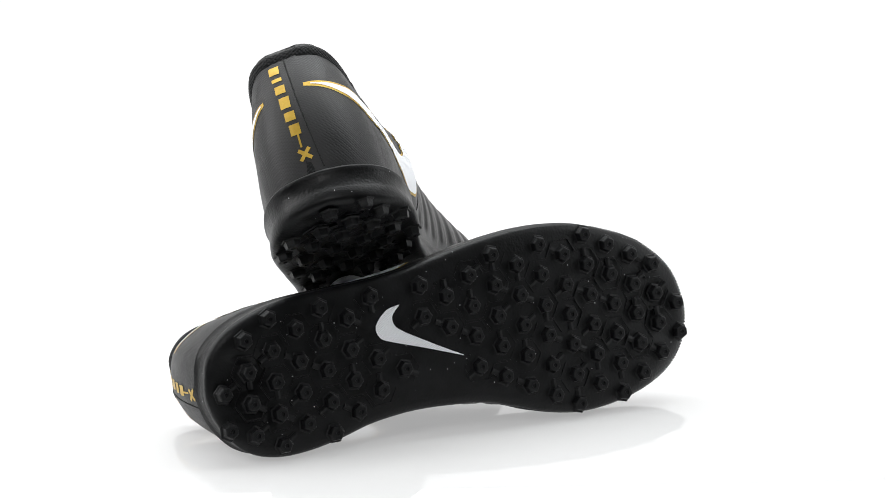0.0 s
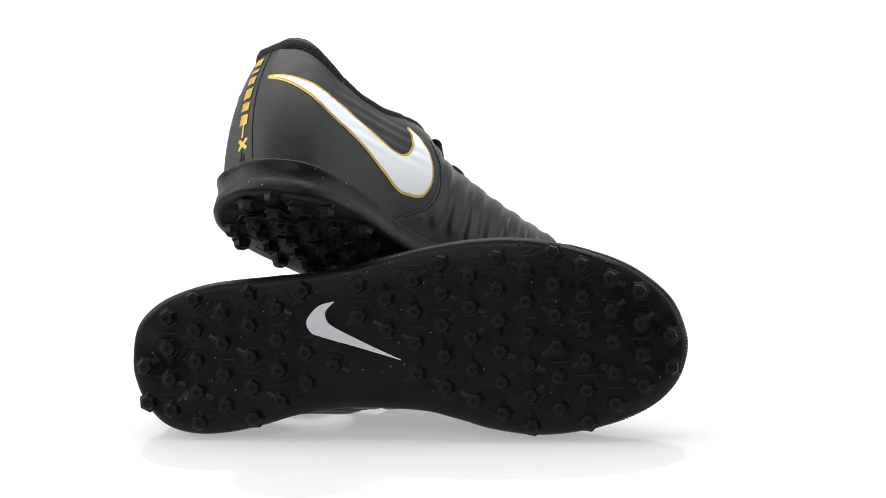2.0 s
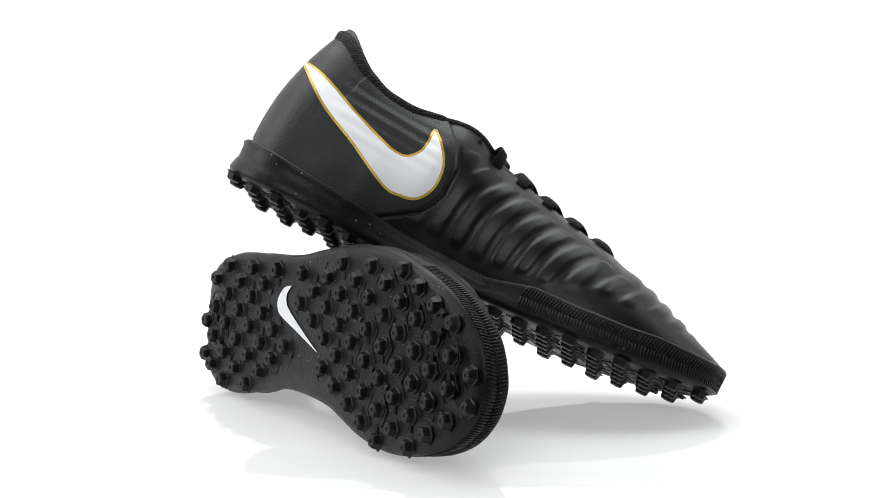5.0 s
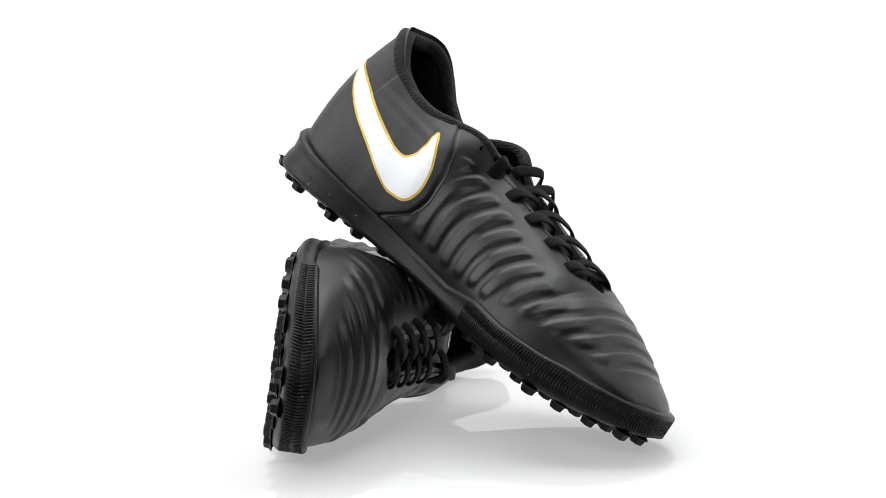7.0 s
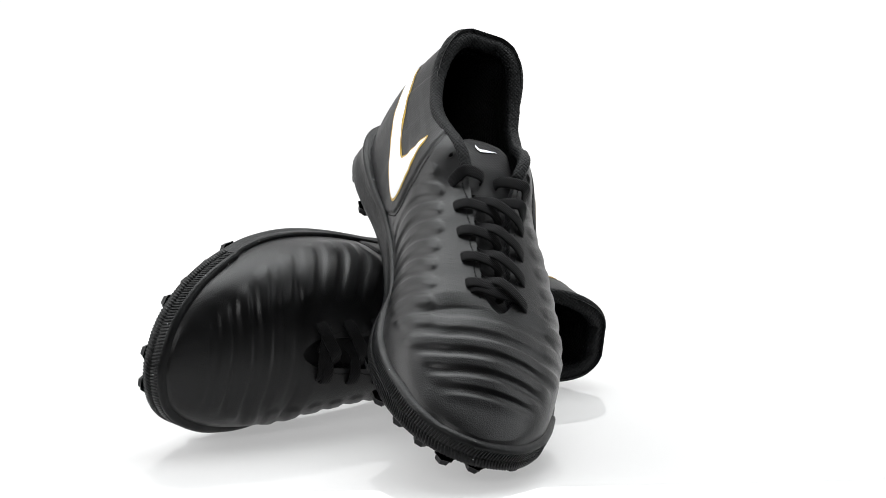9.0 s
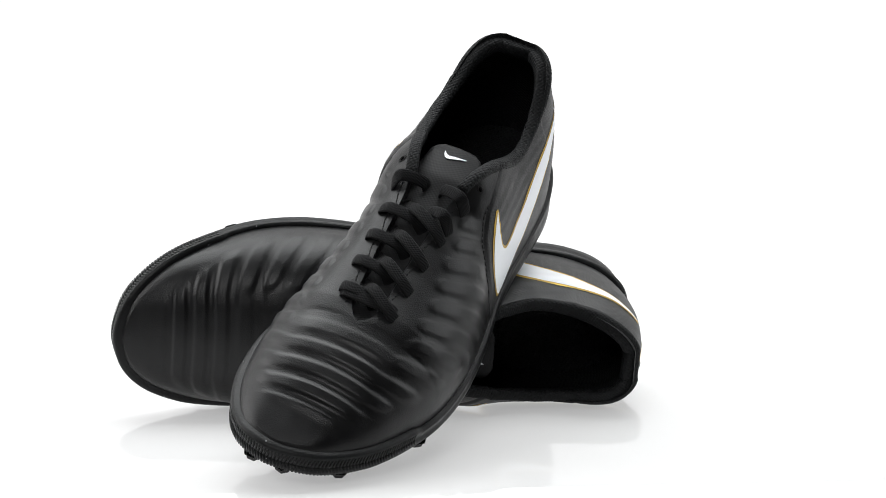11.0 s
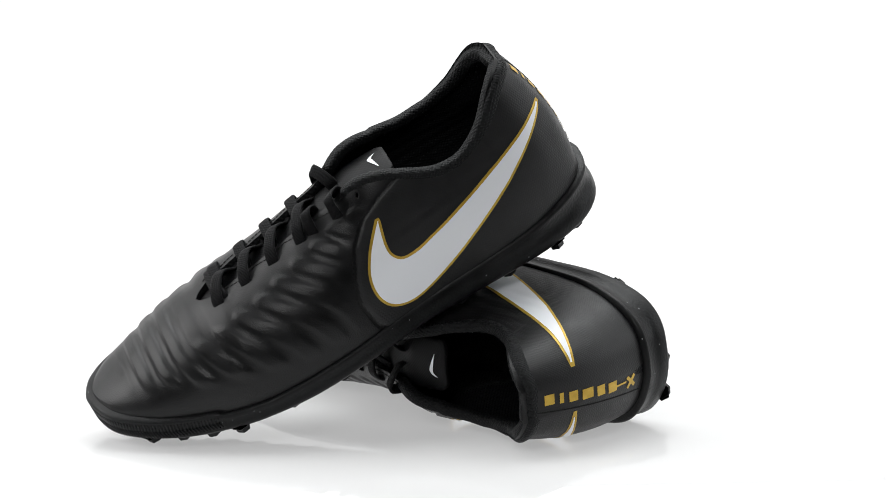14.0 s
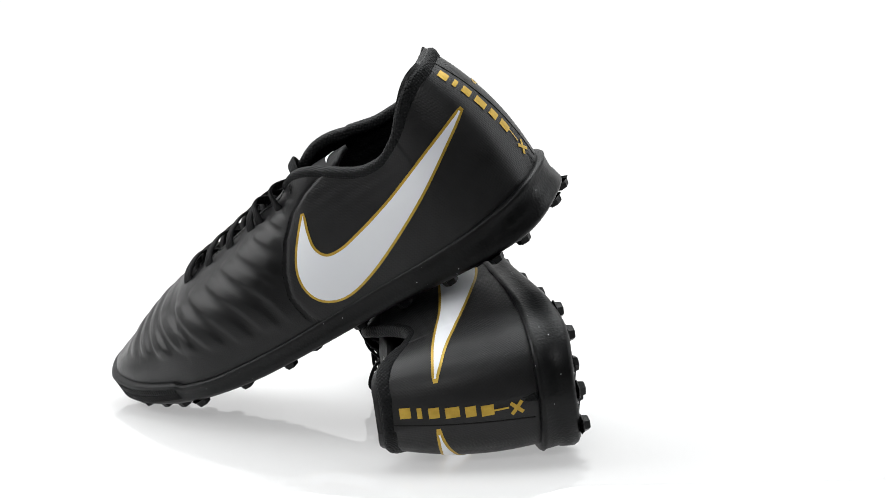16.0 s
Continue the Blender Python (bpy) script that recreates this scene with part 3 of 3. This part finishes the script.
    bars = bmesh.new()

    def is_inside(x, y):
        odd = False
        for a, b in zip(ring2, ring2[1:] + ring2[:1]):
            if (a.y > y) != (b.y > y) and x < (b.x - a.x) * (y - a.y) / (b.y - a.y) + a.x:
                odd = not odd
        return odd

    for i in range(20):
        for j in range(-5, 6):
            x = 5 + 14.22 * i
            y = (-9 if i % 2 == 0 else -1) - 0.6 * i + 15.8 * j
            if 98 < x < 114 and (y < 5 or y > 20) or 86 < x < 98 and (-20 < y < -8 or y > 26) or 114 < x < 140 and y > -4:
                continue
            rim = min(ring2, key=lambda q: (q.x - x) ** 2 + (q.y - y) ** 2)
            gap = (Vector((x, y, 0)) - rim).length * (1 if is_inside(x, y) else -1)
            if gap < 0.0 or 128 < x < 150 and y < -36 or gap < 4.2 and (70 < x < 190 or y < 0):
                continue
            room = 4.6 if x > 20 else 6.5
            at_rim = gap < room
            if at_rim:
                away = (Vector((x, y, 0)) - rim).normalized() * (room - gap)
                x, y = x + away.x, y + away.y
            z = float(spring_z(x)) + SOLE_Z - 0.1
            ob = new("stud", me)
            ob.parent = outsole
            ob.location = (x * MM, y * mirror * MM, (z + 0.6 * at_rim + 1.6 * float(soft_step(252, 276, x))) * MM)
            ob.rotation_euler = (0, 0, radians(15 * ((i * 3 + j) % 3)))
            for slot in range(6):
                if (i * 5 + j * 3 + slot) % 7 > 3:
                    continue
                a1, a2 = radians(60 * slot), radians(60 * slot + 60)
                ca, cb = (np.array((x + 8.7 * math.cos(a), y + 8.7 * math.sin(a), z + 0.05)) for a in (a1, a2))
                if min(min((Vector((*q[:2], 0)) - r).length for r in ring2) for q in (ca, cb)) < 7 or not (is_inside(*ca[:2]) and is_inside(*cb[:2])):
                    continue
                tube(bars, np.array([ca, (ca + cb) / 2, cb]) * sc, 0.4 * MM, 0.35 * MM, [(0, 0, 1)] * 3, 5)
            for slot in range(3):
                an = radians(28 + 120 * slot) + (i + j) % 2 * math.pi
                if (i + 2 * j + slot) % 3 or min((Vector((x + 9 * math.cos(an), y + 9 * math.sin(an), 0)) - q).length for q in ring2) < 9 or not is_inside(x + 9 * math.cos(an), y + 9 * math.sin(an)):
                    continue
                c, d2 = np.array((x, y, z + 0.25)), np.array((math.cos(an), math.sin(an), 0))
                tube(bars, np.array([c + d2 * 3, c + d2 * 6, c + d2 * 8.5]) * sc, 1.6 * MM, 1.2 * MM, [(0, 0, 1)] * 3, 6)
    part("tread_ridge", bars, RUBBER, outsole, smooth=False)
    return root, surf, P, N, T, side, outsole, sc, flip


# ---- turning ----
TIMES = [0, .5, 1, 1.5, 2, 2.5, 3, 3.5, 4, 4.2, 6.3, 6.5, 7, 7.5, 8, 8.5, 9, 9.2, 11.3, 11.5, 12, 12.5, 13, 13.5, 14, 14.5, 15, 15.5, 16]
TURN = [0, -8.6, -17.1, -25.9, -35.0, -44.0, -52.7, -61.2, -69.8, -73.3, -111.3, -114.8, -123.7, -132.5, -141.5, -150.6, -159.5, -163.0,
        -199.3, -202.8, -211.8, -220.8, -229.7, -238.4, -247.0, -255.6, -264.4, -273.2, -282.1]


def frame_of(o, fw, left, up):
    m = Matrix.Identity(4)
    fw, up = Vector(fw).normalized(), Vector(up).normalized()
    left = up.cross(fw).normalized()
    up = fw.cross(left)
    for k, c in enumerate((fw, left, up)):
        m[0][k], m[1][k], m[2][k] = c
    m.translation = Vector(o)
    return m


LOW_POSE = frame_of((-0.09056, -0.11318, 0.04259), (0.87206, 0.48758, 0.04222), (0.10290, -0.09832, -0.98982), (-0.47847, 0.86752, -0.13591))
TIP, TIP_AXIS = -0.35, LOW_POSE.to_3x3() @ Vector((0, 0, 1))
ARCH = LOW_POSE @ Vector((0.11, 0, 0.03))
LOW_POSE = Matrix.Translation(ARCH) @ pose(0, 0, 0, 0, 0, -1.2) @ Matrix.Rotation(radians(TIP), 4, TIP_AXIS) @ Matrix.Translation(-ARCH) @ LOW_POSE
UP_POSE = frame_of((-0.04175, -0.09220, 0.11744), (0.22655, 0.87058, -0.43677), (-0.93760, 0.07348, -0.33986), (-0.26378, 0.48652, 0.83290))

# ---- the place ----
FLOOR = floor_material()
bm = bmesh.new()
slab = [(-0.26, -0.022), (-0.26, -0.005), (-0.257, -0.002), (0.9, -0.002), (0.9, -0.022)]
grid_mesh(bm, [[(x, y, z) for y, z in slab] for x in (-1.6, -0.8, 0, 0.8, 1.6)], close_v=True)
tagged(finish("floor", bm, FLOOR), "glossy white acrylic table surface with an added glow", "floor", kind="structure")
# The backdrop glows by itself; its emission stands in for light falling on it.
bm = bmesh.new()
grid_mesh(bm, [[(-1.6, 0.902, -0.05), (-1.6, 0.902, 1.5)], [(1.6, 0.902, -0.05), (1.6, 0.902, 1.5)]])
tagged(finish("backdrop", bm, glow("glowing_backdrop", (1.0, 1.0, 1.0), 1.05), smooth=False), "plain white studio backdrop with an added even glow", "backdrop", kind="structure")


def dark_paint():
    m, t, b = material("dark_studio_paint", (0.03, 0.03, 0.03), 0.8)
    vary(t, b, (0.025, 0.025, 0.025), (0.035, 0.035, 0.035), 2, 0.75, 0.85)
    return m


DARK = dark_paint()
for name, lo, hi in (("ground", (-3, -3.5, -0.85), (3, 2.5, -0.75)), ("ceiling", (-3, -3.5, 2.1), (3, 2.5, 2.2)),
                     ("wall_south", (-3, -3.6, -0.75), (3, -3.5, 2.1)), ("wall_north", (-3, 2.5, -0.75), (3, 2.6, 2.1)),
                     ("wall_west", (-3.1, -3.5, -0.75), (-3, 2.5, 2.1)), ("wall_east", (3, -3.5, -0.75), (3.1, 2.5, 2.1))):
    bm = bmesh.new()
    bmesh.ops.create_cube(bm, size=1)
    for v in bm.verts:
        v.co = Vector([lo[k] if v.co[k] < 0 else hi[k] for k in range(3)])
    tagged(finish(name, bm, DARK, smooth=False), "dark matt studio surface out of the light", name.split("_")[0], kind="structure")

right_shoe = shoe(1)
left_shoe = shoe(-1)
tagged(right_shoe[0], "black turf football shoe lying on its side", "shoe", "pair of shoes")
tagged(left_shoe[0], "black turf football shoe propped heel-up on the other", "shoe", "pair of shoes")


def motions():
    steps = [k * 0.5 for k in range(33)]
    for ob, base in ((right_shoe[0], LOW_POSE), (left_shoe[0], UP_POSE)):
        walk(ob, [(t, pose(0, 0, 0, 0, 0, float(np.interp(t, TIMES, TURN))) @ base) for t in steps])


motions()
